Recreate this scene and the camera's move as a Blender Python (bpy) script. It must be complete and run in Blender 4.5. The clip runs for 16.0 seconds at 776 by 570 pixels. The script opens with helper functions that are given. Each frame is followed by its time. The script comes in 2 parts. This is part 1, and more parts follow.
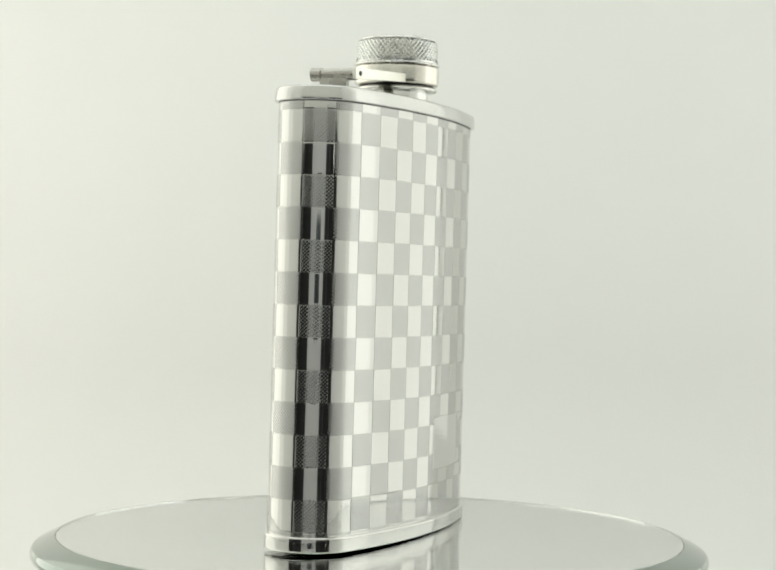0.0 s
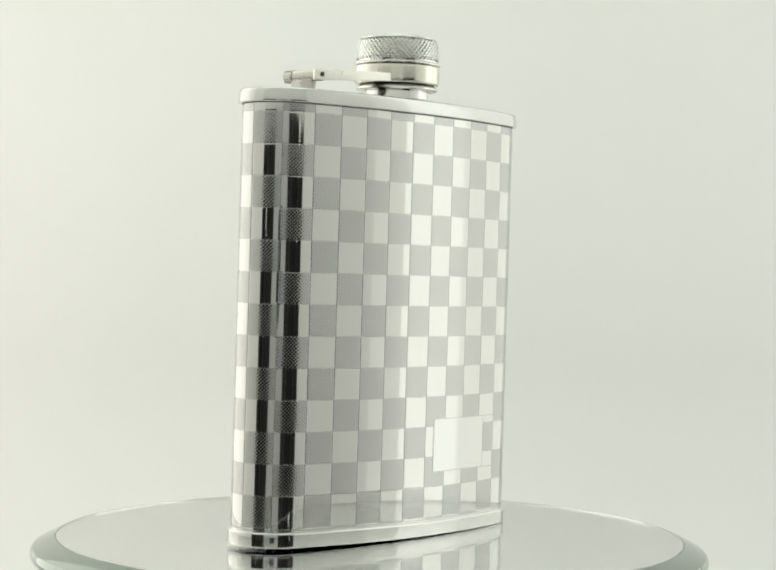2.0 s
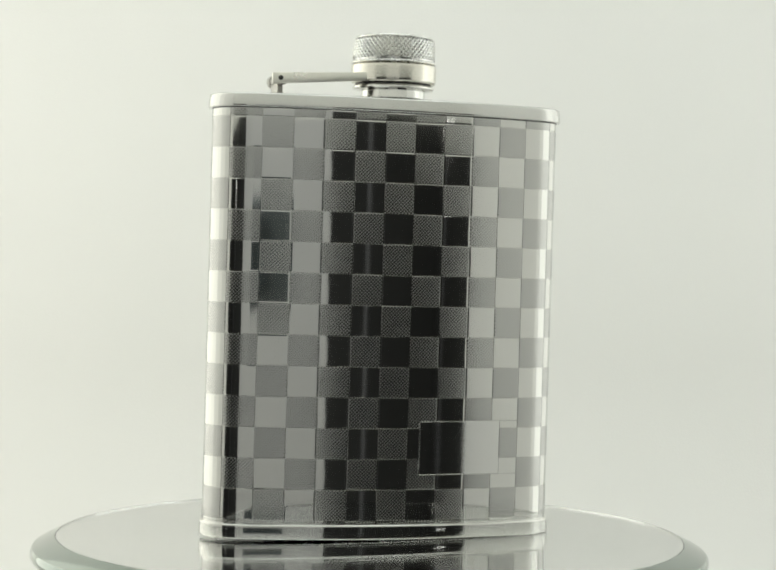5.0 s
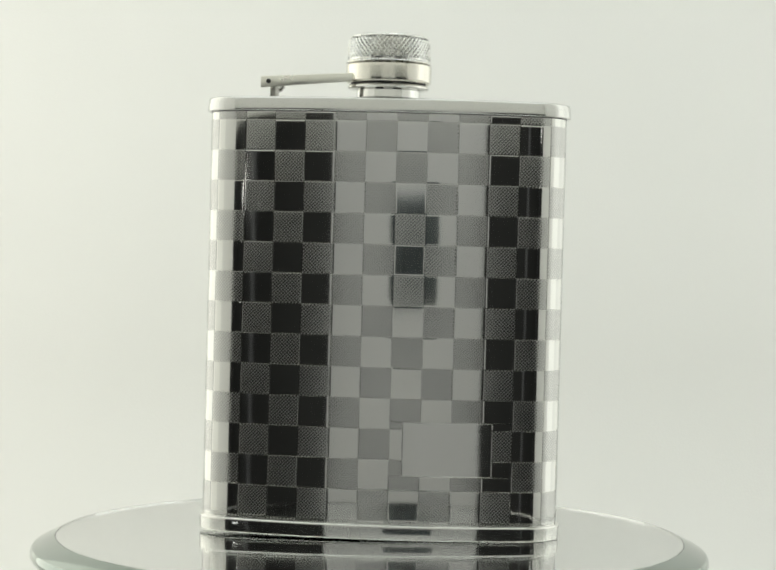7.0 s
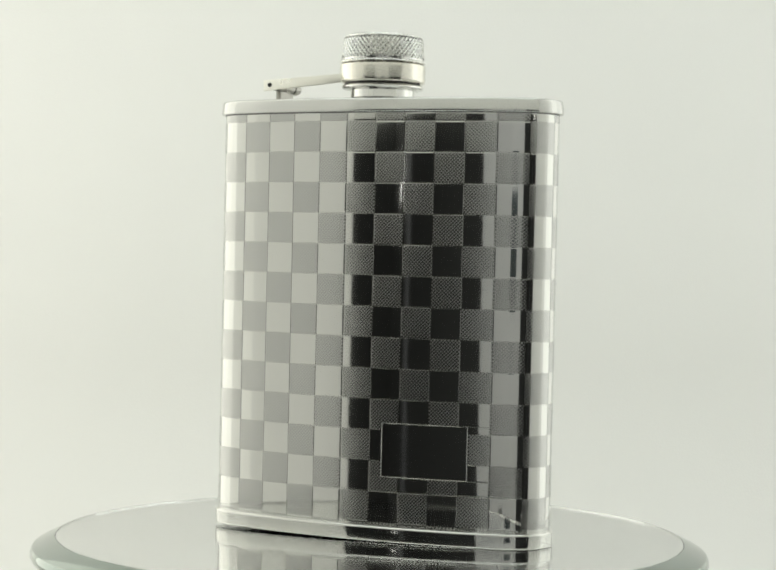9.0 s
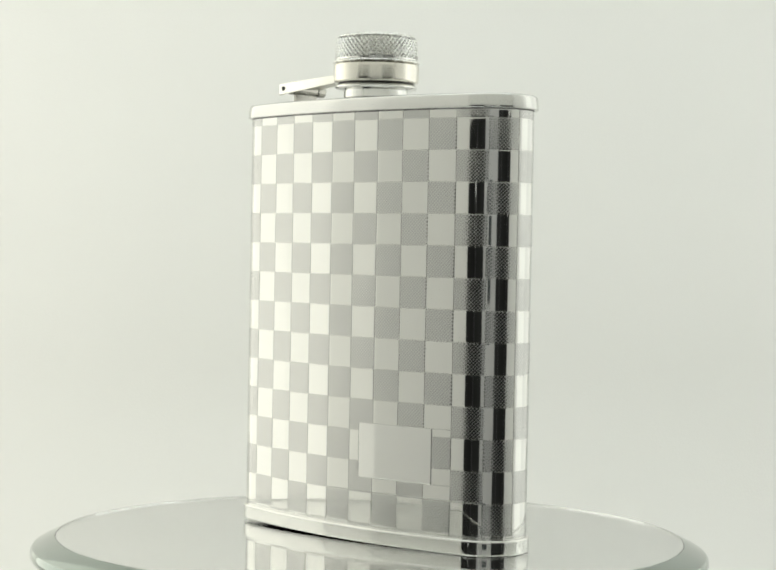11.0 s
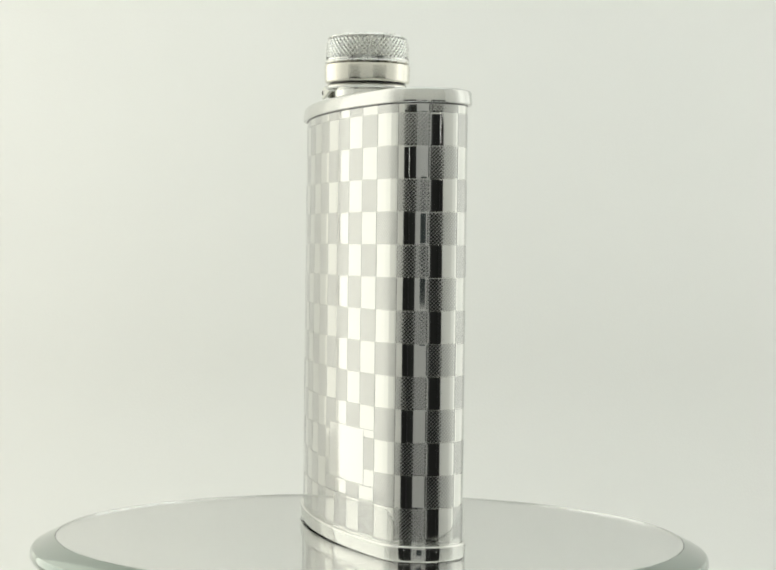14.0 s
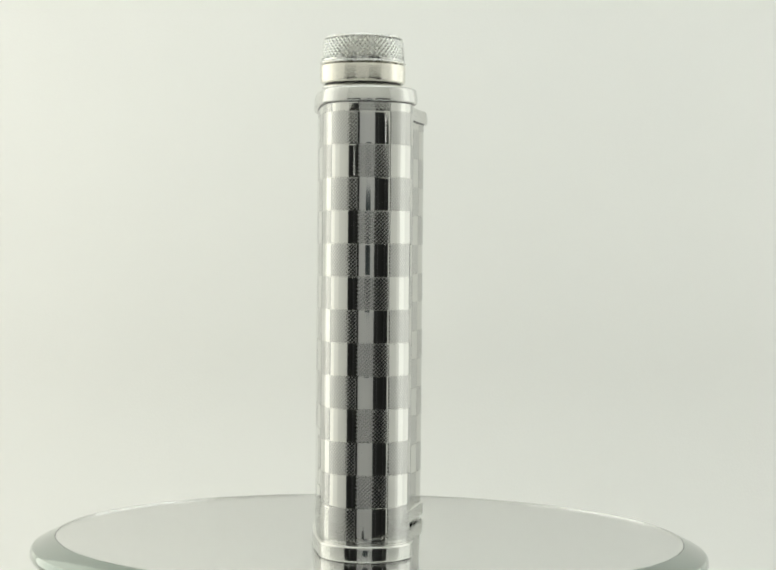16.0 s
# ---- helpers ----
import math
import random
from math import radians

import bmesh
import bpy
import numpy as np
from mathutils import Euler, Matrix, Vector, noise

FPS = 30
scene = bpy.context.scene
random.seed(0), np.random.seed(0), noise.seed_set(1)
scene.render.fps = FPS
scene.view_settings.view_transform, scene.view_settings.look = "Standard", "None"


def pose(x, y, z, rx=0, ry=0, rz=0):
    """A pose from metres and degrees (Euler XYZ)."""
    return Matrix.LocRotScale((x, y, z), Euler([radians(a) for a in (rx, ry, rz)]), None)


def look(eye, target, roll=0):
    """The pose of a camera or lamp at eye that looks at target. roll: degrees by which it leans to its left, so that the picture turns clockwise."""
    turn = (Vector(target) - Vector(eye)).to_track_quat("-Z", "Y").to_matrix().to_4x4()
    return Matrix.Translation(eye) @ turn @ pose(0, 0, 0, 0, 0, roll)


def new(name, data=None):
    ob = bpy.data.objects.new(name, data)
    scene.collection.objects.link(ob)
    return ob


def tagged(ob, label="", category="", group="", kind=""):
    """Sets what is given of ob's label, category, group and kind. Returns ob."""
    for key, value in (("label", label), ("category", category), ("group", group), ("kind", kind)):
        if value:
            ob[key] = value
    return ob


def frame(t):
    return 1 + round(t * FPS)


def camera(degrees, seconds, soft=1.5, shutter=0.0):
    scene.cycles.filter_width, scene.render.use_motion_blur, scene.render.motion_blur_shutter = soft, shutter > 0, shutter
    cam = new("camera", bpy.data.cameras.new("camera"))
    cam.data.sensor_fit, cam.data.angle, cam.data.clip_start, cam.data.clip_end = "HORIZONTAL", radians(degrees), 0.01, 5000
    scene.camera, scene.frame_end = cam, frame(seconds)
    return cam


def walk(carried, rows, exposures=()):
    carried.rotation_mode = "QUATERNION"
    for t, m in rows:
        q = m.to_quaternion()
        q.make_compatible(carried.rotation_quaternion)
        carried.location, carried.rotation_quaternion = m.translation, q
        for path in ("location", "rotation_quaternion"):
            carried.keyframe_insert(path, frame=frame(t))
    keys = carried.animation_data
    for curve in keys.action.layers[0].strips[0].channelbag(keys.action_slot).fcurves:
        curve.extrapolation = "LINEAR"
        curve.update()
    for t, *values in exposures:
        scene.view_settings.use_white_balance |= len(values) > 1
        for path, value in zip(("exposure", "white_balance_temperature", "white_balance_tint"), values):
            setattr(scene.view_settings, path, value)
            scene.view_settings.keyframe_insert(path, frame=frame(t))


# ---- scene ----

# ---------------------------------------------------------------- camera
FOV = 23.93
EYE = (0.0, -0.481, 0.0702)
cam = camera(FOV, 16.0, soft=2.0)
AIM = pose(*EYE, 90 - 0.588, 0, -0.427) @ pose(0, 0, 0, 0, 0, 0.985)
walk(cam, [(0.0, AIM), (16.0, AIM)], exposures=[(0.0, 0.0), (16.0, 0.0)])

# ---------------------------------------------------------------- light
world = bpy.data.worlds.new("dim_room")
world.use_nodes = True
world.node_tree.nodes["Background"].inputs[0].default_value = (0.6, 0.65, 0.6, 1)
world.node_tree.nodes["Background"].inputs[1].default_value = 0.02
scene.world = world


def area_lamp(name, watts, sx, sy, colour, eye, target):
    data = bpy.data.lights.new(name, "AREA")
    data.shape, data.size, data.size_y, data.energy, data.color = "RECTANGLE", sx, sy, watts, colour
    ob = new(name, data)
    ob.matrix_world = look(eye, target)
    return tagged(ob, kind="structure")


# area lamps inside the cloth stand in for its glow, stronger left, weaker above
area_lamp("lamp_top", 1.06, 0.66, 0.56, (0.915, 0.995, 1.0), (-0.04, 0.04, 0.588), (-0.04, 0.04, 0))
SIDES = ((-1, 0.985, (1.0, 0.985, 0.905), ((0.285, 0.33, 0.72), (0.065, 0.11, 0.22), (-0.045, 0.11, 0.125), (-0.226, 0.252, 0.165))),
         (1, 0.655, (0.98, 1.0, 0.965), ((0.285, 0.33, 0.67), (0.045, 0.15, 0.44), (-0.065, 0.07, 0.10), (-0.226, 0.252, 0.20))))
for side, watts, colour, strips in SIDES:
    for y, wide, share in strips:
        area_lamp("lamp_side", watts * share, wide, 0.66, colour, (side * 0.415, y, 0.24), (0, y, 0.24))
    # added fill in the back corners, for the glancing reflections; no known source
    area_lamp("corner_fill", watts * 0.09, 0.11, 0.66, colour, (side * 0.358, 0.452, 0.24), (side * 0.358, 0, 0.24))
# added fill above, brightens the board behind the camera and the dark room
area_lamp("room_fill", 31.0, 0.30, 0.30, (0.96, 1.0, 1.0), (0, -0.05, 1.66), (0, -0.05, 0))


# ---------------------------------------------------------------- materials
def material(name, colour, rough=0.5, metal=0.0):
    m = bpy.data.materials.new(name)
    m.use_nodes = True
    b = m.node_tree.nodes["Principled BSDF"]
    b.inputs["Base Color"].default_value = (*colour, 1)
    b.inputs["Roughness"].default_value = rough
    b.inputs["Metallic"].default_value = metal
    return m


def node(m, kind, **values):
    n = m.node_tree.nodes.new(kind)
    for key, value in values.items():
        if key in n.inputs:
            n.inputs[key].default_value = value
    return n


def join(m, a, out, b, into):
    m.node_tree.links.new(a.outputs[out], b.inputs[into])


def bsdf(m):
    return m.node_tree.nodes["Principled BSDF"]


def grain(m, scale, strength, distance, stretch=(1, 1, 1), detail=4.0):
    """Fine relief from noise in the object's own space."""
    tc = node(m, "ShaderNodeTexCoord")
    mp = node(m, "ShaderNodeMapping", Scale=stretch)
    nz = node(m, "ShaderNodeTexNoise", Scale=scale, Detail=detail)
    bp = node(m, "ShaderNodeBump", Strength=strength, Distance=distance)
    join(m, tc, "Object", mp, "Vector")
    join(m, mp, "Vector", nz, "Vector")
    join(m, nz, "Fac", bp, "Height")
    join(m, bp, "Normal", bsdf(m), "Normal")
    return nz


def vary(m, nz, slot, low, high):
    """Drives an input of the surface by a noise."""
    mr = node(m, "ShaderNodeMapRange")
    mr.inputs["From Min"].default_value, mr.inputs["From Max"].default_value = 0.3, 0.7
    mr.inputs["To Min"].default_value, mr.inputs["To Max"].default_value = low, high
    join(m, nz, "Fac", mr, "Value")
    join(m, mr, "Result", bsdf(m), slot)


def mottle(m, a, b, scale, stretch=(1, 1, 1)):
    """Two close shades in large soft patches."""
    tc = node(m, "ShaderNodeTexCoord")
    mp = node(m, "ShaderNodeMapping", Scale=stretch)
    nz = node(m, "ShaderNodeTexNoise", Scale=scale, Detail=3.0)
    rp = node(m, "ShaderNodeValToRGB")
    rp.color_ramp.elements[0].position, rp.color_ramp.elements[1].position = 0.35, 0.65
    rp.color_ramp.elements[0].color, rp.color_ramp.elements[1].color = (*a, 1), (*b, 1)
    join(m, tc, "Object", mp, "Vector")
    join(m, mp, "Vector", nz, "Vector")
    join(m, nz, "Fac", rp, "Fac")
    join(m, rp, "Color", bsdf(m), "Base Color")


STEEL = material("polished_steel", (0.59, 0.59, 0.562), 0.05, 1.0)
vary(STEEL, grain(STEEL, 60, 0.04, 0.0006, (1, 1, 0.35)), "Roughness", 0.035, 0.07)

TRIM = material("polished_trim_steel", (0.70, 0.70, 0.675), 0.10, 1.0)
vary(TRIM, grain(TRIM, 220, 0.05, 0.0004), "Roughness", 0.07, 0.15)

LID = material("lid_steel", (0.585, 0.585, 0.562), 0.14, 1.0)
vary(LID, grain(LID, 160, 0.05, 0.0004, (1, 1, 3)), "Roughness", 0.10, 0.20)

SATIN = material("plaque_steel", (0.60, 0.60, 0.578), 0.09, 1.0)
vary(SATIN, grain(SATIN, 300, 0.03, 0.0003, (1, 1, 6)), "Roughness", 0.04, 0.08)

BRASSY = material("collar_steel", (0.74, 0.72, 0.65), 0.10, 1.0)
vary(BRASSY, grain(BRASSY, 180, 0.06, 0.0004), "Roughness", 0.13, 0.24)

ARM = material("satin_arm_steel", (0.80, 0.79, 0.72), 0.32, 1.0)
vary(ARM, grain(ARM, 200, 0.06, 0.0004), "Roughness", 0.26, 0.40)

HINGE = material("dull_hinge_steel", (0.40, 0.39, 0.355), 0.24, 1.0)
vary(HINGE, grain(HINGE, 300, 0.12, 0.0004), "Roughness", 0.18, 0.34)

KNURL = material("knurled_steel", (0.80, 0.80, 0.77), 0.20, 1.0)
vary(KNURL, grain(KNURL, 500, 0.08, 0.0003), "Roughness", 0.18, 0.32)

# near-black for shade in gaps and holes, and for the knob and foot
NEAR_BLACK = material("near_black", (0.015, 0.015, 0.014), 0.5)
grain(NEAR_BLACK, 400, 0.2, 0.0004)


def engraved():
    """Steel cut with fine slanting strokes, which spread the light."""
    m = material("engraved_steel", (0.57, 0.57, 0.55), 0.15, 1.0)
    uv = node(m, "ShaderNodeUVMap")
    strokes = []
    for turn, pitch in ((45, 0.50), (-45, 0.48)):
        mp = node(m, "ShaderNodeMapping")
        mp.inputs["Rotation"].default_value = (0, 0, radians(turn))
        wv = node(m, "ShaderNodeTexWave", Scale=pitch, Distortion=0.2, Detail=1.0)
        wv.wave_type, wv.bands_direction, wv.wave_profile = "BANDS", "X", "SIN"
        wv.inputs["Detail Scale"].default_value = 0.6
        join(m, uv, "UV", mp, "Vector")
        join(m, mp, "Vector", wv, "Vector")
        strokes.append(wv)
    mix = node(m, "ShaderNodeMath")
    mix.operation = "MULTIPLY_ADD"
    mix.inputs[1].default_value = 0.85
    join(m, strokes[1], "Fac", mix, 0)
    join(m, strokes[0], "Fac", mix, 2)
    bp = node(m, "ShaderNodeBump", Strength=0.06, Distance=0.0001)
    join(m, mix, "Value", bp, "Height")
    cut = node(m, "ShaderNodeValToRGB")
    cut.color_ramp.elements[0].position, cut.color_ramp.elements[1].position = 0.65, 1.0
    cut.color_ramp.elements[0].color, cut.color_ramp.elements[1].color = (0.52, 0.52, 0.50, 1), (0.385, 0.385, 0.37, 1)
    rough = node(m, "ShaderNodeMapRange")
    for k, v in (("From Min", 0.75), ("From Max", 1.40), ("To Min", 0.11), ("To Max", 0.37)):
        rough.inputs[k].default_value = v
    join(m, mix, "Value", cut, "Fac")
    join(m, mix, "Value", rough, "Value")
    join(m, rough, "Result", bsdf(m), "Roughness")
    join(m, cut, "Color", bsdf(m), "Base Color")
    join(m, bp, "Normal", bsdf(m), "Normal")
    return m


ENGRAVED = engraved()

MIRROR = material("mirror_silver", (0.95, 0.952, 0.945), 0.03, 1.0)
vary(MIRROR, grain(MIRROR, 30, 0.01, 0.0005), "Roughness", 0.02, 0.05)
GLASS = material("clear_glass", (0.99, 0.997, 0.992), 0.0)
bsdf(GLASS).inputs["Transmission Weight"].default_value = 1.0
bsdf(GLASS).inputs["IOR"].default_value = 1.52
BEVEL = material("bevelled_glass", (0.28, 0.325, 0.295), 0.06, 1.0)
vary(BEVEL, grain(BEVEL, 60, 0.02, 0.0005), "Roughness", 0.04, 0.10)

DRUM = material("white_plastic", (0.80, 0.80, 0.78), 0.35)
mottle(DRUM, (0.78, 0.78, 0.76), (0.82, 0.82, 0.80), 20)
grain(DRUM, 400, 0.05, 0.0003)

CLOTH = material("white_tent_cloth", (0.80, 0.80, 0.77), 0.9)
mottle(CLOTH, (0.79, 0.79, 0.76), (0.81, 0.81, 0.78), 2.5)
grain(CLOTH, 900, 0.15, 0.0004)

CARD = material("pale_grey_card", (0.79, 0.78, 0.755), 0.85)
mottle(CARD, (0.76, 0.75, 0.725), (0.82, 0.81, 0.785), 3)
grain(CARD, 300, 0.1, 0.0004)

DARK = material("dark_room_paint", (0.108, 0.107, 0.100), 0.8)
mottle(DARK, (0.098, 0.097, 0.091), (0.118, 0.117, 0.109), 2)
grain(DARK, 80, 0.2, 0.002)
CARPET = material("dark_carpet", (0.035, 0.034, 0.032), 0.95)
mottle(CARPET, (0.028, 0.027, 0.026), (0.042, 0.041, 0.038), 4)
grain(CARPET, 500, 0.5, 0.003)

BODY = material("grey_camera_shell", (0.085, 0.10, 0.105), 0.45)
grain(BODY, 700, 0.15, 0.0003)
BLACK = material("black_plastic", (0.02, 0.024, 0.028), 0.35)
grain(BLACK, 700, 0.15, 0.0003)
LENS = material("grey_lens_barrel", (0.06, 0.072, 0.078), 0.35)
grain(LENS, 500, 0.1, 0.0003)

TABLE = material("table_laminate", (0.5, 0.48, 0.44), 0.5)
mottle(TABLE, (0.46, 0.44, 0.40), (0.54, 0.52, 0.48), 6)
grain(TABLE, 200, 0.1, 0.0005)


# ---------------------------------------------------------------- mesh helpers
def mesh_of(name, verts, faces, mat, smooth=True, sharp=None):
    me = bpy.data.meshes.new(name)
    me.from_pydata([tuple(v) for v in verts], [], faces)
    me.materials.append(mat)
    if smooth:
        me.polygons.foreach_set("use_smooth", [True] * len(me.polygons))
    me.update()
    if sharp:
        me.set_sharp_from_angle(angle=radians(sharp))
    return me


def under(ob, parent):
    ob.parent = parent
    return ob


def part(name, bm, mat, parent, label="", sharp=35):
    """Links a bmesh as one mesh object under a thing or a part."""
    me = bpy.data.meshes.new(name)
    bmesh.ops.recalc_face_normals(bm, faces=bm.faces)
    bm.to_mesh(me)
    bm.free()
    me.materials.append(mat)
    me.polygons.foreach_set("use_smooth", [True] * len(me.polygons))
    me.set_sharp_from_angle(angle=radians(sharp))
    ob = new(name, me)
    if label:
        ob["label"] = label
    return under(ob, parent) if parent else ob


def lathe(rows, n=96, close=True):
    """A turned shape about z from rows of (radius, height), bottom to top."""
    bm = bmesh.new()
    rings = []
    for r, z in rows:
        rings.append([bm.verts.new((r * math.cos(2 * math.pi * i / n), r * math.sin(2 * math.pi * i / n), z)) for i in range(n)])
    for a, b in zip(rings, rings[1:]):
        for i in range(n):
            bm.faces.new((a[i], a[(i + 1) % n], b[(i + 1) % n], b[i]))
    if close:
        bm.faces.new(rings[0][::-1])
        bm.faces.new(rings[-1])
    return bm


def box(sx, sy, sz, at=(0, 0, 0), bevel=0.0, segments=2):
    bm = bmesh.new()
    bmesh.ops.create_cube(bm, size=1.0)
    for v in bm.verts:
        v.co = Vector((v.co.x * sx + at[0], v.co.y * sy + at[1], v.co.z * sz + at[2]))
    if bevel:
        bmesh.ops.bevel(bm, geom=bm.edges[:], offset=bevel, segments=segments, profile=0.6, affect="EDGES")
    return bm


def moved(bm, m):
    bmesh.ops.transform(bm, matrix=m, verts=bm.verts)
    return bm


MM = 0.001

# ---------------------------------------------------------------- the tent and the room
FLOOR_Z = -0.13


def tent():
    """Light tent open to the front: a seamless sweep of white cloth, two sides and a top."""
    w, front, back, top, r = 0.42, -0.357, 0.46, 0.595, 0.15
    line = [(front, FLOOR_Z)]
    for i in range(25):
        a = math.pi / 2 * i / 24
        line.append((back - r + r * math.sin(a), FLOOR_Z + r - r * math.cos(a)))
    line.append((back, top))
    verts, faces = [], []
    for x in (-w, w):
        for y, z in line:
            verts.append((x, y, z))
    n = len(line)
    for i in range(n - 1):
        faces.append((i, n + i, n + i + 1, i + 1))
    sweep = new("backdrop", mesh_of("backdrop", verts, faces, CLOTH))
    sol = sweep.modifiers.new("thickness", "SOLIDIFY")
    sol.thickness, sol.offset = 0.003, -1
    tagged(sweep, "white seamless cloth sweep of a light tent", "backdrop", kind="structure")
    for name, x in (("wall_west", -w - 0.004), ("wall_east", w + 0.004)):
        tagged(part(name, box(0.004, back - front, top - FLOOR_Z, (x, (front + back) / 2, (top + FLOOR_Z) / 2)), CLOTH, None),
               "white cloth side of the light tent", "wall", kind="structure")
    tagged(part("ceiling", box(2 * w, back - front, 0.004, (0, (front + back) / 2, top + 0.004)), CLOTH, None),
           "white cloth top of the light tent", "ceiling", kind="structure")
    tagged(part("wall_front", box(2 * w, 0.004, top - 0.138, (0, front, (top + 0.138) / 2)), CLOTH, None),
           "white cloth flap hanging over the open front", "wall", kind="structure")


def room():
    """The unlit room in which the tent stands."""
    lo, hi, x, y0, y1, t = -0.80, 1.7, 1.9, -2.2, 1.6, 0.1
    for name, size, at in (("wall_south", (2 * x, t, hi - lo), (0, y0 - t / 2, (lo + hi) / 2)),
                           ("wall_north", (2 * x, t, hi - lo), (0, y1 + t / 2, (lo + hi) / 2)),
                           ("wall_room_west", (t, y1 - y0, hi - lo), (-x - t / 2, (y0 + y1) / 2, (lo + hi) / 2)),
                           ("wall_room_east", (t, y1 - y0, hi - lo), (x + t / 2, (y0 + y1) / 2, (lo + hi) / 2)),
                           ("floor", (2 * x + 2 * t, y1 - y0 + 2 * t, t), (0, (y0 + y1) / 2, lo - t / 2)),
                           ("ceiling_room", (2 * x + 2 * t, y1 - y0 + 2 * t, t), (0, (y0 + y1) / 2, hi + t / 2))):
        tagged(part(name, box(*size, at), CARPET if name == "floor" else DARK, None), "dark painted surface of the unlit room", "room", kind="structure")


tent()
room()


def table():
    """The table under the tent."""
    top = new("table")
    top.location = (0, 0.1, -0.80)
    part("tabletop", box(1.0, 0.80, 0.03, (0, 0, 0.80 + FLOOR_Z - 0.003 - 0.015), 0.003), TABLE, top)
    for sx in (-1, 1):
        for sy in (-1, 1):
            part("leg", box(0.05, 0.05, 0.80 + FLOOR_Z - 0.033, (sx * 0.45, sy * 0.35, (0.80 + FLOOR_Z - 0.033) / 2), 0.004), TABLE, top)
    tagged(top, "pale laminate table under the light tent", "table")


table()


def card_board():
    """Pale board standing behind the camera, with the bracket that carries it."""
    board = new("reflector_board")
    board.location = (0, -0.75, -0.80)
    part("panel", box(0.474, 0.006, 1.50, (-0.0215, 0, 0.75), 0.001), CARD, board)
    part("foot", box(0.40, 0.20, 0.012, (0, -0.103, 0.006), 0.002), CARD, board)
    part("bracket", moved(lathe([(0.0016, 0.0), (0.0016, 0.18)], 20), pose(0.004, 0.002, 0.80 + 0.073, -90, 0, 0)), CARD, board)
    tagged(board, "pale grey reflector board with a thin camera bracket", "board")


def compact_camera():
    """The filming camera, seen only in the polished steel."""
    c = new("compact_camera")
    c.location = (0.004, -0.548, 0.0395)
    part("body", box(0.108, 0.040, 0.0605, (0, 0, 0.03025), 0.008, 3), BODY, c)
    part("lens", moved(lathe([(0.021, 0), (0.021, 0.018), (0.017, 0.020), (0.015, 0.016)], 48), pose(-0.004, 0.0200, 0.0315, -90, 0, 0)), LENS, c)
    tagged(c, "small dark grey camera with a round lens barrel", "camera")


def dark_block():
    """Dark box added on the tent floor before the turntable, for a dark reflection."""
    b = new("dark_block")
    b.location = (-0.018, -0.215, FLOOR_Z)
    part("case", box(0.095, 0.05, 0.102, (0, 0, 0.051), 0.005), BLACK, b)
    part("knob", lathe([(0.009, 0.102), (0.009, 0.108), (0.008, 0.109)], 32), NEAR_BLACK, b)
    tagged(b, "dark plastic box with a knob, added for its reflection", "control box")


card_board()
compact_camera()
dark_block()


def light_stand(x, y, height, tubes, tube_top=None):
    """A grey stand in the dark room, seen only as a streak in the polished steel."""
    st = new("light_stand")
    tube_top = height if tube_top is None else tube_top
    st.location = (x, y, -0.80)
    part("pole", lathe([(0.010, 0.02), (0.010, 0.8 + height)], 24), STAND, st)
    for a in (90, 210, 330):
        part("leg", moved(box(0.30, 0.02, 0.014, (0.16, 0, 0.012), 0.002), pose(0, 0, 0, 0, 0, a)), STAND, st)
    for k in range(tubes):
        part("tube", moved(lathe([(0.004, 0.0), (0.006, 0.002), (0.006, 0.040), (0.004, 0.042)], 24), pose((k - 0.5) * 0.040, 0.03, 0.8 + tube_top - 0.045, 0, 0, 0)), TUBE, st, "glowing lamp tube")
    tagged(st, "grey light stand in the dark room", "light stand", "light stands")


STAND = material("grey_stand_metal", (0.20, 0.20, 0.20), 0.45)
grain(STAND, 200, 0.1, 0.0004)
TUBE = material("glowing_tube", (0.9, 0.9, 0.9), 0.4)
bsdf(TUBE).inputs["Emission Color"].default_value = (1, 1, 0.96, 1)
bsdf(TUBE).inputs["Emission Strength"].default_value = 3.0
light_stand(-0.745, -1.00, 0.30, 1, 0.154)
light_stand(0.47, -1.00, 0.26, 0)
light_stand(1.02, -1.10, 0.22, 2)

# ---------------------------------------------------------------- turntable with its round mirror
def turntable():
    t = new("turntable")
    t.location = (0, 0, FLOOR_Z)
    h = -FLOOR_Z
    part("drum", lathe([(0.078, 0.0), (0.081, 0.002), (0.0850, 0.006), (0.0850, h - 0.0072), (0.0840, h - 0.0062)], 160), DRUM, t, "white plastic drum")
    part("foot", lathe([(0.070, -0.001), (0.070, 0.001)], 64), NEAR_BLACK, t)
    return tagged(t, "round white motor turntable on the tent floor", "turntable")


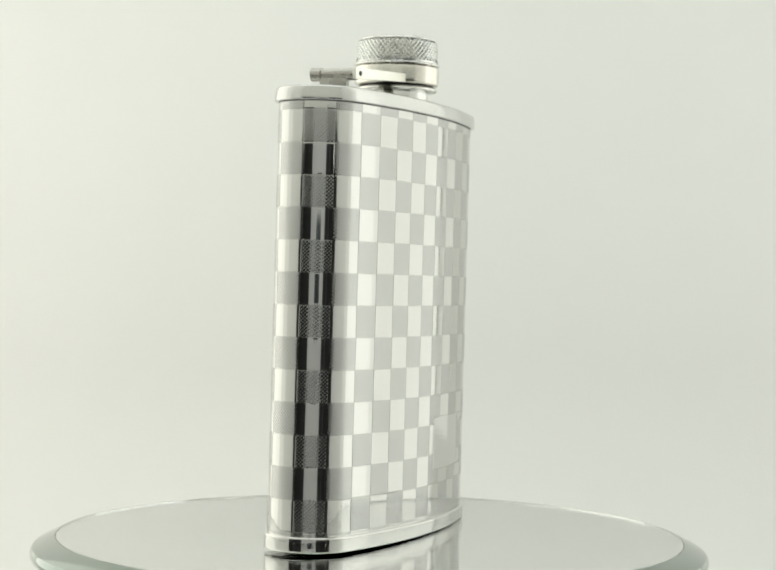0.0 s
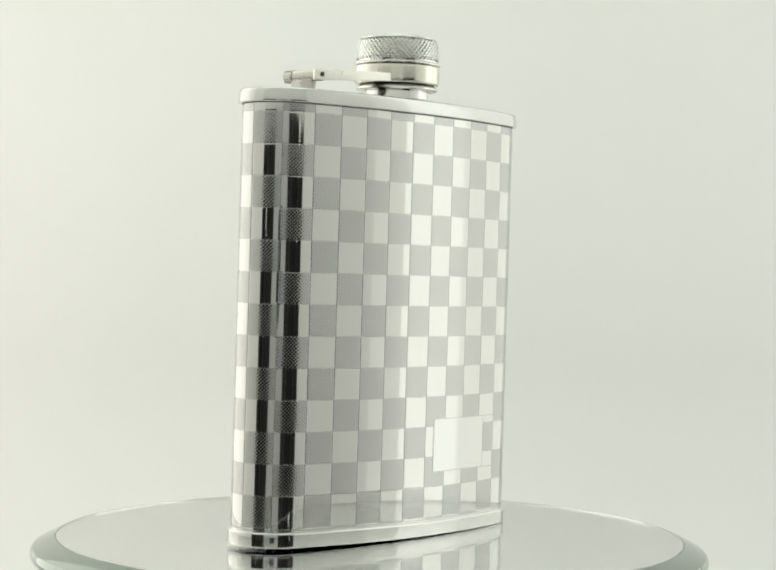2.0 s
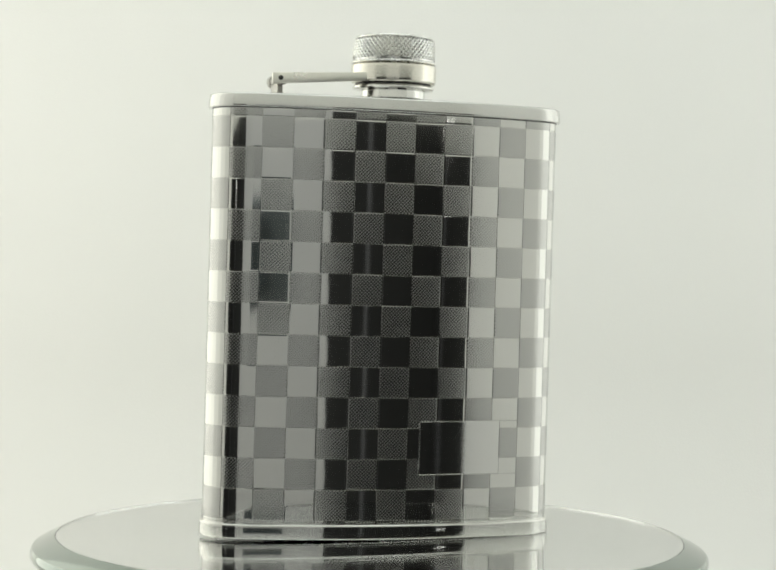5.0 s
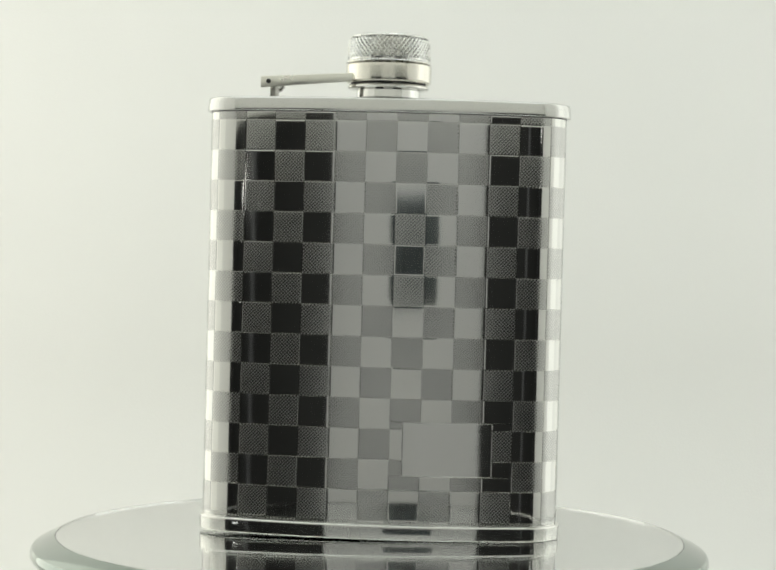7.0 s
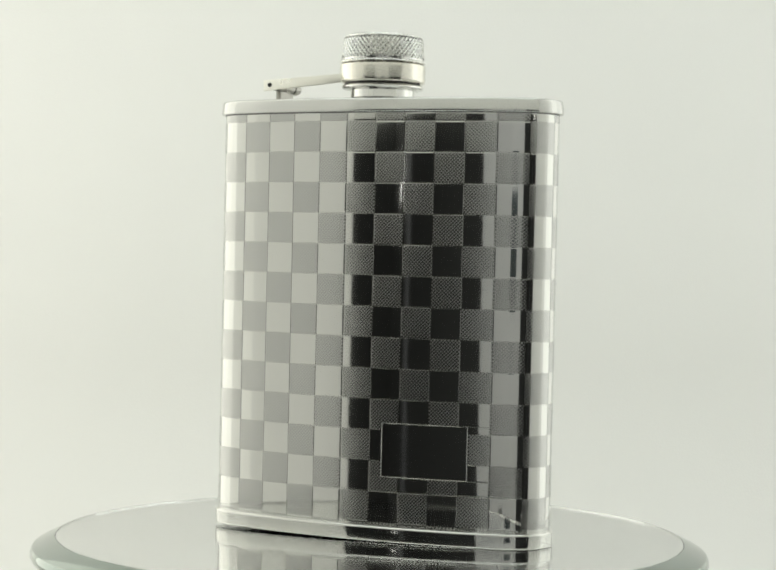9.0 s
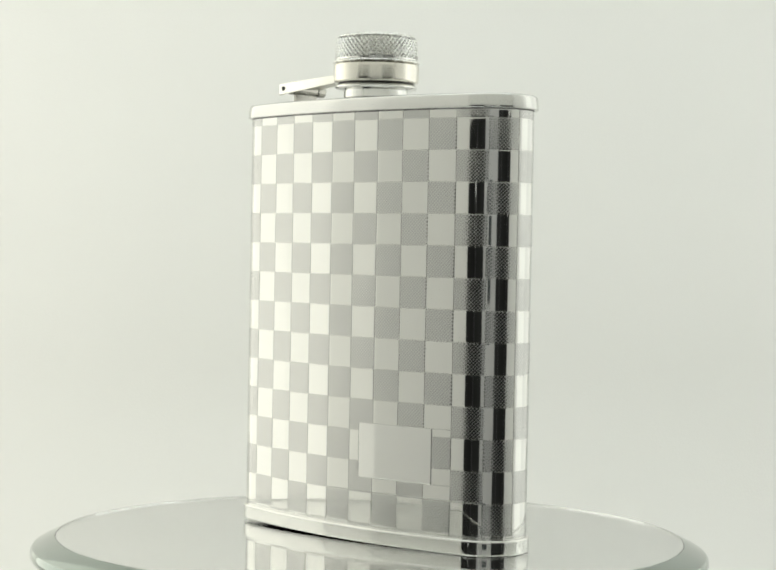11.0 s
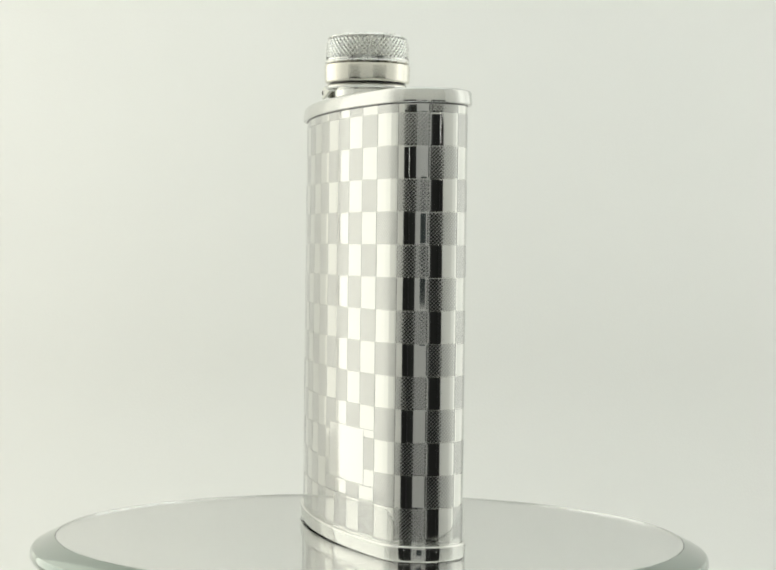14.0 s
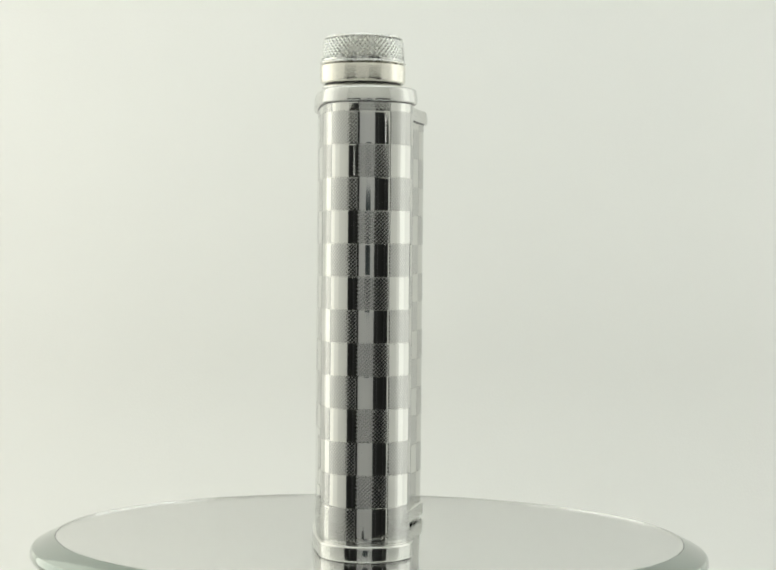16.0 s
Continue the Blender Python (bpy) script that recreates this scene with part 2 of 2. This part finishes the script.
def round_mirror():
    m = new("round_mirror")
    m.location = (0, 0, -0.0061)
    plate = part("glass", lathe([(0.0862, 0.0), (0.0874, 0.0005), (0.0879, 0.0014), (0.0878, 0.0026), (0.0873, 0.0034)], 220), BEVEL, m)
    part("bevel", lathe([(0.0873, 0.0034), (0.0866, 0.0038), (0.0820, 0.0060), (0.0816, 0.0061)], 220, False), BEVEL, m, "grey-green bevelled glass rim")
    part("silvered_face", lathe([(0.0002, 0.00345), (0.0814, 0.00345), (0.0814, 0.00372), (0.0002, 0.00372)], 220), MIRROR, m, "silvered back of the glass")
    part("glass_face", lathe([(0.0002, 0.00362), (0.0815, 0.00362), (0.0815, 0.0061), (0.0002, 0.0061)], 220), GLASS, m, "clear glass face")
    return tagged(m, "round glass mirror with grey-green rim on a turntable", "mirror")


TURNTABLE = turntable()
DISC = round_mirror()

# ---------------------------------------------------------------- the flask's outline
#  one half, from the middle of the front round the end to the middle of the back: (length, turn in degrees), in millimetres
HALF = [(34.205, 12.313), (3.80, 0.53), (3.77, 15.394), (12.217, 67.725), (17.947, 95.922), (33.995, -11.884)]


def outline():
    """Points (x, y, s, nx, ny) round the flask, s being the length from the middle of the front; front is -y."""
    pts, x, y, a, s = [(0.0, 0.0, 0.0, 0.0)], 0.0, 0.0, 0.0, 0.0
    for length, turn in HALF:
        n = max(4, int(math.ceil(max(length / 1.2, abs(turn) / 5))))
        for _ in range(n):
            mid = radians(a + turn / n / 2)
            x, y, a, s = x + length / n * math.cos(mid), y + length / n * math.sin(mid), a + turn / n, s + length / n
            pts.append((x, y, s, a))
    thick = pts[-1][1]
    drift = pts[-1][0]
    total = s
    right = []
    for x, y, s, a in pts:
        x -= drift * min(1, max(0, (s - total + HALF[-1][0]) / HALF[-1][0]))
        right.append((x, y - thick / 2, s, math.sin(radians(a)), -math.cos(radians(a))))
    left = [(-x, y, 2 * total - s, -nx, ny) for x, y, s, nx, ny in right[1:-1]][::-1]
    return right + left, 2 * total


RING, GIRTH = outline()


def at_length(s):
    """The point and the outward normal at the length s along the outline."""
    s %= GIRTH
    for a, b in zip(RING, RING[1:] + [(*RING[0][:2], GIRTH, *RING[0][3:])]):
        if a[2] <= s <= b[2]:
            f = (s - a[2]) / max(1e-9, b[2] - a[2])
            return [a[i] + (b[i] - a[i]) * f for i in (0, 1, 3, 4)]


def shell(rows, cap_low=False, cap_high=False):
    """A skin round the outline, from rows of (height, outward offset) in millimetres, with UVs in millimetres."""
    bm = bmesh.new()
    uv = bm.loops.layers.uv.new("UVMap")
    rings = [[bm.verts.new(((x + nx * o) * MM, (y + ny * o) * MM, z * MM)) for x, y, s, nx, ny in RING] for z, o in rows]
    n = len(RING)
    for k, (a, b) in enumerate(zip(rings, rings[1:])):
        for i in range(n):
            j = (i + 1) % n
            f = bm.faces.new((a[i], a[j], b[j], b[i]))
            s0, s1 = RING[i][2], RING[j][2] if j else GIRTH
            for loop, q in zip(f.loops, ((s0, rows[k][0]), (s1, rows[k][0]), (s1, rows[k + 1][0]), (s0, rows[k + 1][0]))):
                loop[uv].uv = q
    for flag, ring in ((cap_low, rings[0]), (cap_high, rings[-1])):
        if flag:
            bm.faces.new(ring)
    return bm


# ---------------------------------------------------------------- the flask
TILE, COLUMN_0, ROW, ROW_0 = 7.89, -4.653, 7.853, 99.1
PLAQUE = (COLUMN_0 + 1.42 * TILE, COLUMN_0 + 4.30 * TILE, 16.5, 30.3)
FIELD = (4.3, 109.1)


def column(k):
    """Where the column k begins; the two columns on the shoulders are wider."""
    return COLUMN_0 + k * TILE + (0.57 if k >= 6 else -0.57 if k <= -5 else 0.0)


def patch(name, s0, s1, z0, z1, lift, mat, base=0.0, slope=0.16, low=-0.14):
    """A piece of the skin between two lengths and two heights, raised by lift millimetres with sloping edges, heights counted from base."""
    n = max(2, int((s1 - s0) / 1.3))
    slope = min(slope, (s1 - s0) * 0.3, (z1 - z0) * 0.3)
    inner = slope + 0.08
    lengths = [s0, s0 + 0.05, s0 + slope] + [s0 + inner + (s1 - s0 - 2 * inner) * i / n for i in range(n + 1)] + [s1 - slope, s1 - 0.05, s1]
    last = len(lengths) - 1
    levels = [(z0, low), (z0 + 0.05, 0.0), (z0 + slope, lift), (z0 + inner, lift), (z1 - inner, lift), (z1 - slope, lift), (z1 - 0.05, 0.0), (z1, low)]
    verts, faces, uvs = [], [], []
    for i, s in enumerate(lengths):
        x, y, nx, ny = at_length(s)
        top = low if i in (0, last) else 0.0 if i in (1, last - 1) else lift
        for z, o in levels:
            o = min(o, top)
            verts.append(((x + nx * o) * MM, (y + ny * o) * MM, (z - base) * MM))
            uvs.append((s, z))
    k = len(levels)
    for i in range(last):
        for q in range(k - 1):
            faces.append((k * i + q, k * i + k + q, k * i + k + 1 + q, k * i + 1 + q))
    me = mesh_of(name, verts, faces, mat, True, 30)
    lay = me.uv_layers.new(name="UVMap")
    for loop in me.loops:
        lay.data[loop.index].uv = uvs[loop.vertex_index]
    return me


def squares(flask):
    """The fields of the chequer, engraved and plain by turns, cut round the plaque."""
    columns = int(GIRTH // TILE)
    first = -(columns // 2)
    shared = {}
    rnd = random.Random(4)
    p0, p1, q0, q1 = PLAQUE
    for k in range(first, first + columns):
        s0, s1 = column(k) + 0.05, column(k + 1) - 0.05
        for r in range(-2, 13):
            plain = (k + r) % 2 == 0
            z1, z0 = ROW_0 - r * ROW - 0.05, ROW_0 - (r + 1) * ROW + 0.05
            z0, z1 = max(z0, FIELD[0]), min(z1, FIELD[1])
            if z1 - z0 < 0.3:
                continue
            cuts = []
            if s1 > p0 and s0 < p1 and z1 > q0 and z0 < q1:
                if s0 < p0 - 0.3: cuts.append((s0, p0 - 0.1, max(z0, q0), min(z1, q1)))
                if s1 > p1 + 0.3: cuts.append((p1 + 0.1, s1, max(z0, q0), min(z1, q1)))
                if z1 > q1 + 0.3: cuts.append((s0, s1, q1 + 0.1, z1))
                if z0 < q0 - 0.3: cuts.append((s0, s1, z0, q0 - 0.1))
            else:
                cuts.append((s0, s1, z0, z1))
            for a, b, c, d in cuts:
                key = (plain, round(a, 2), round(b, 2), round(d - c, 2))
                if key not in shared:
                    shared[key] = patch("polished_square", a, b, c, d, 0.014, STEEL, c, 0.32) if plain else patch("engraved_square", a, b, c, d, 0.02, ENGRAVED, c, 0.18)
                ob = under(new("polished_square" if plain else "engraved_square", shared[key]), flask)
                ob.location.z = c * MM
                if plain:
                    ob.rotation_euler = (0, 0, radians(rnd.uniform(-0.07, 0.07)))


def hip_flask():
    f = new("hip_flask")
    part("body", shell([(1.0, -0.3), (3.2, -0.12), (30, -0.12), (57, -0.12), (84, -0.12), (110.0, -0.12)]), STEEL, f, "mirror-polished steel body")
    part("base_band", shell([(0.0, -1.2), (0.0, 0.35), (0.08, 0.56), (0.26, 0.69), (0.38, 0.72), (0.46, 0.73), (3.30, 0.73), (3.40, 0.72), (3.62, 0.64), (3.82, 0.42), (3.88, -0.2)], True), STEEL, f, "polished rim round the base")
    part("lid_plate", shell([(109.2, -0.2), (109.2, 0.7), (109.25, 0.88), (109.4, 1.02), (109.5, 1.05), (109.9, 1.03), (110.4, 1.0), (111.0, 0.955), (111.6, 0.90), (112.1, 0.82), (112.3, 0.76), (112.55, 0.66), (112.75, 0.40), (112.88, -0.1), (112.92, -0.8), (112.95, -2.2)], False, True), LID, f, "polished top plate with rounded edge")
    # dark band round the body: the shade under the top plate, as colour
    part("lid_gap_shade", shell([(108.95, -0.1), (109.0, 0.06), (109.18, 0.10), (109.25, 0.0)]), NEAR_BLACK, f, "dark band for the shade in the seam under the top plate")
    part("base_seam", shell([(3.8, 0.0), (3.92, 0.12), (4.05, 0.10), (4.1, -0.1)]), TRIM, f)
    ob = under(new("plaque", patch("plaque", *PLAQUE, 0.03, SATIN)), f)
    ob["label"] = "blank polished name plaque"
    return tagged(f, "steel hip flask with chequered engraving and captive cap", "flask")


FLASK = hip_flask()


def barrel_radius(z):
    """The cap's radius at the height z: fullest low down, drawn in towards the top."""
    return 10.78 - 0.022 * max(0.0, z - 125.0) ** 2 - 0.11 * max(0.0, z - 127.6) ** 2


def stopper(f):
    """Neck, collar, knurled cap and the hinged arm that keeps the cap."""
    part("neck", lathe([(r * MM, z * MM) for r, z in ((8.6, 112.75), (8.8, 113.1), (8.35, 113.4), (8.3, 115.3), (9.6, 115.5), (10.35, 115.65), (10.6, 115.95), (10.6, 116.3), (10.3, 116.65), (9.2, 116.8), (9.2, 117.6))], 96), TRIM, f, "turned steel neck")
    # a dark ring draws the thin shadow between neck and collar
    part("neck_gap_shade", lathe([(r * MM, z * MM) for r, z in ((9.3, 116.8), (9.8, 116.85), (9.8, 117.2), (9.3, 117.25))], 72), NEAR_BLACK, f, "dark ring for the shadow under the collar")
    part("collar", lathe([(r * MM, z * MM) for r, z in ((10.1, 117.15), (10.55, 117.2), (10.85, 117.4), (10.99, 117.65), (11.04, 117.95), (11.05, 118.3), (11.11, 121.2), (11.11, 121.5), (11.05, 121.8), (10.8, 122.0), (10.3, 122.2))], 120), BRASSY, f, "smooth steel swivel collar")
    cap = part("cap", lathe([(r * MM, z * MM) for r, z in ((10.0, 122.1), (10.9, 122.25), (11.25, 122.4), (11.3, 122.6), (11.1, 122.85), (10.5, 123.05), (10.55, 123.5), (10.2, 123.8), (10.0, 126.5),
                                                           (9.5, 128.7), (9.95, 128.95), (9.9, 129.25), (9.6, 129.5), (9.0, 129.7), (5.0, 129.98), (0.3, 130.1))], 120), KNURL, f, "knurled screw cap")
    # the knurl: crossing ridges with sunk diamonds between them
    bm = bmesh.new()
    n, rows = 54, 7
    for r in range(rows):
        for i in range(n):
            a = 2 * math.pi * (i + 0.5 * (r % 2)) / n
            z, da, dz = 124.1 + r * 0.70, math.pi / n, 0.70
            ridge = 0.12
            co = [(a - da, z), (a, z - dz), (a + da, z), (a, z + dz)]
            co += [(a + (b - a) * (1 - ridge), z + (h - z) * (1 - ridge)) for b, h in co]
            co = [(barrel_radius(h), b, h) for b, h in co] + [(barrel_radius(z) - 0.5, a, z)]
            vs = [bm.verts.new((q * math.cos(b) * MM, q * math.sin(b) * MM, h * MM)) for q, b, h in co]
            for k in range(4):
                m = (k + 1) % 4
                bm.faces.new((vs[k], vs[m], vs[4 + m], vs[4 + k]))
                bm.faces.new((vs[4 + k], vs[4 + m], vs[8]))
    part("knurling", bm, KNURL, cap, "diamond knurling", 10)
    # hinge at the flask's end: barrel across the flask on a small post, and a flat arm to the collar
    hx = -29.9 * MM
    y0 = 3.7 * MM
    barrel = part("hinge_barrel", moved(lathe([(1.3 * MM, -6.2 * MM), (1.45 * MM, -6.0 * MM), (1.45 * MM, 3.4 * MM), (1.65 * MM, 3.5 * MM),
                                               (1.65 * MM, 6.2 * MM), (1.3 * MM, 6.4 * MM)], 40), pose(hx, y0, 117.05 * MM, -90, 0, 0)), HINGE, f, "dull steel hinge barrel")
    # raised dark ring in place of the shaded groove before the knuckle
    part("groove_shade", moved(lathe([(1.47 * MM, 3.3 * MM), (1.5 * MM, 3.4 * MM), (1.5 * MM, 3.7 * MM), (1.47 * MM, 3.8 * MM)], 32), pose(hx, y0, 117.05 * MM, -90, 0, 0)), NEAR_BLACK, barrel)
    part("hinge_post", box(1.5 * MM, 7.5 * MM, 4.6 * MM, (hx - 0.3 * MM, y0, 114.75 * MM), 0.3 * MM), HINGE, f)
    # the arm: a folded strip, a top plate and a flange with the pin's hole along its front edge
    arm = bmesh.new()
    for top, drop in (([(-31.0, -2.9, 118.3), (-31.0, 9.6, 118.3), (-9.5, 6.0, 119.4), (-9.5, -6.0, 119.4)], 0.7),
                      ([(-33.0, -3.5, 118.4), (-33.0, -2.6, 118.4), (-8.5, -5.6, 119.5), (-8.5, -6.5, 119.5)], 2.9)):
        lower = [(x, y, z - drop * (1.0 if x < -20 else 0.75)) for x, y, z in top]
        vs = [arm.verts.new((x * MM, y * MM, z * MM)) for x, y, z in top + lower]
        for q in ((0, 1, 2, 3), (7, 6, 5, 4), (0, 4, 5, 1), (1, 5, 6, 2), (2, 6, 7, 3), (3, 7, 4, 0)):
            arm.faces.new([vs[i] for i in q])
    bmesh.ops.bevel(arm, geom=arm.edges[:], offset=0.25 * MM, segments=2, profile=0.6, affect="EDGES")
    a = part("cap_arm", arm, ARM, f, "folded steel retaining arm")
    # dark disc laid on the flange for the shade inside the pin's hole
    part("pin_hole_shade", moved(lathe([(0.62 * MM, -0.12 * MM), (0.62 * MM, 0.12 * MM)], 20), pose(hx - 1.0 * MM, -3.78 * MM, 117.1 * MM, 90, 0, 0)), NEAR_BLACK, a)


stopper(FLASK)
squares(FLASK)


# ---------------------------------------------------------------- what moves
RATE, YAW_7, OFFSET, PIVOT = -9.966, -3.894, (1.579 * MM, -3.042 * MM), 0.169 * MM


def motions():
    turning, standing = [], []
    for i in range(33):
        t = i * 0.5
        a = RATE * (t - 7.0)
        spot = pose(PIVOT, 0, 0, 0, 0, a)
        standing.append((t, spot @ pose(*OFFSET, 0, 0, 0, YAW_7) @ pose(0, 0, 0.00030, 0.477, 0.538, 0)))
        turning.append((t, a))
    walk(FLASK, standing)
    walk(TURNTABLE, [(t, pose(0, 0, FLOOR_Z, 0, 0, a)) for t, a in turning])
    walk(DISC, [(t, pose(0, 0, -0.0061, 0, 0, a)) for t, a in turning])


motions()
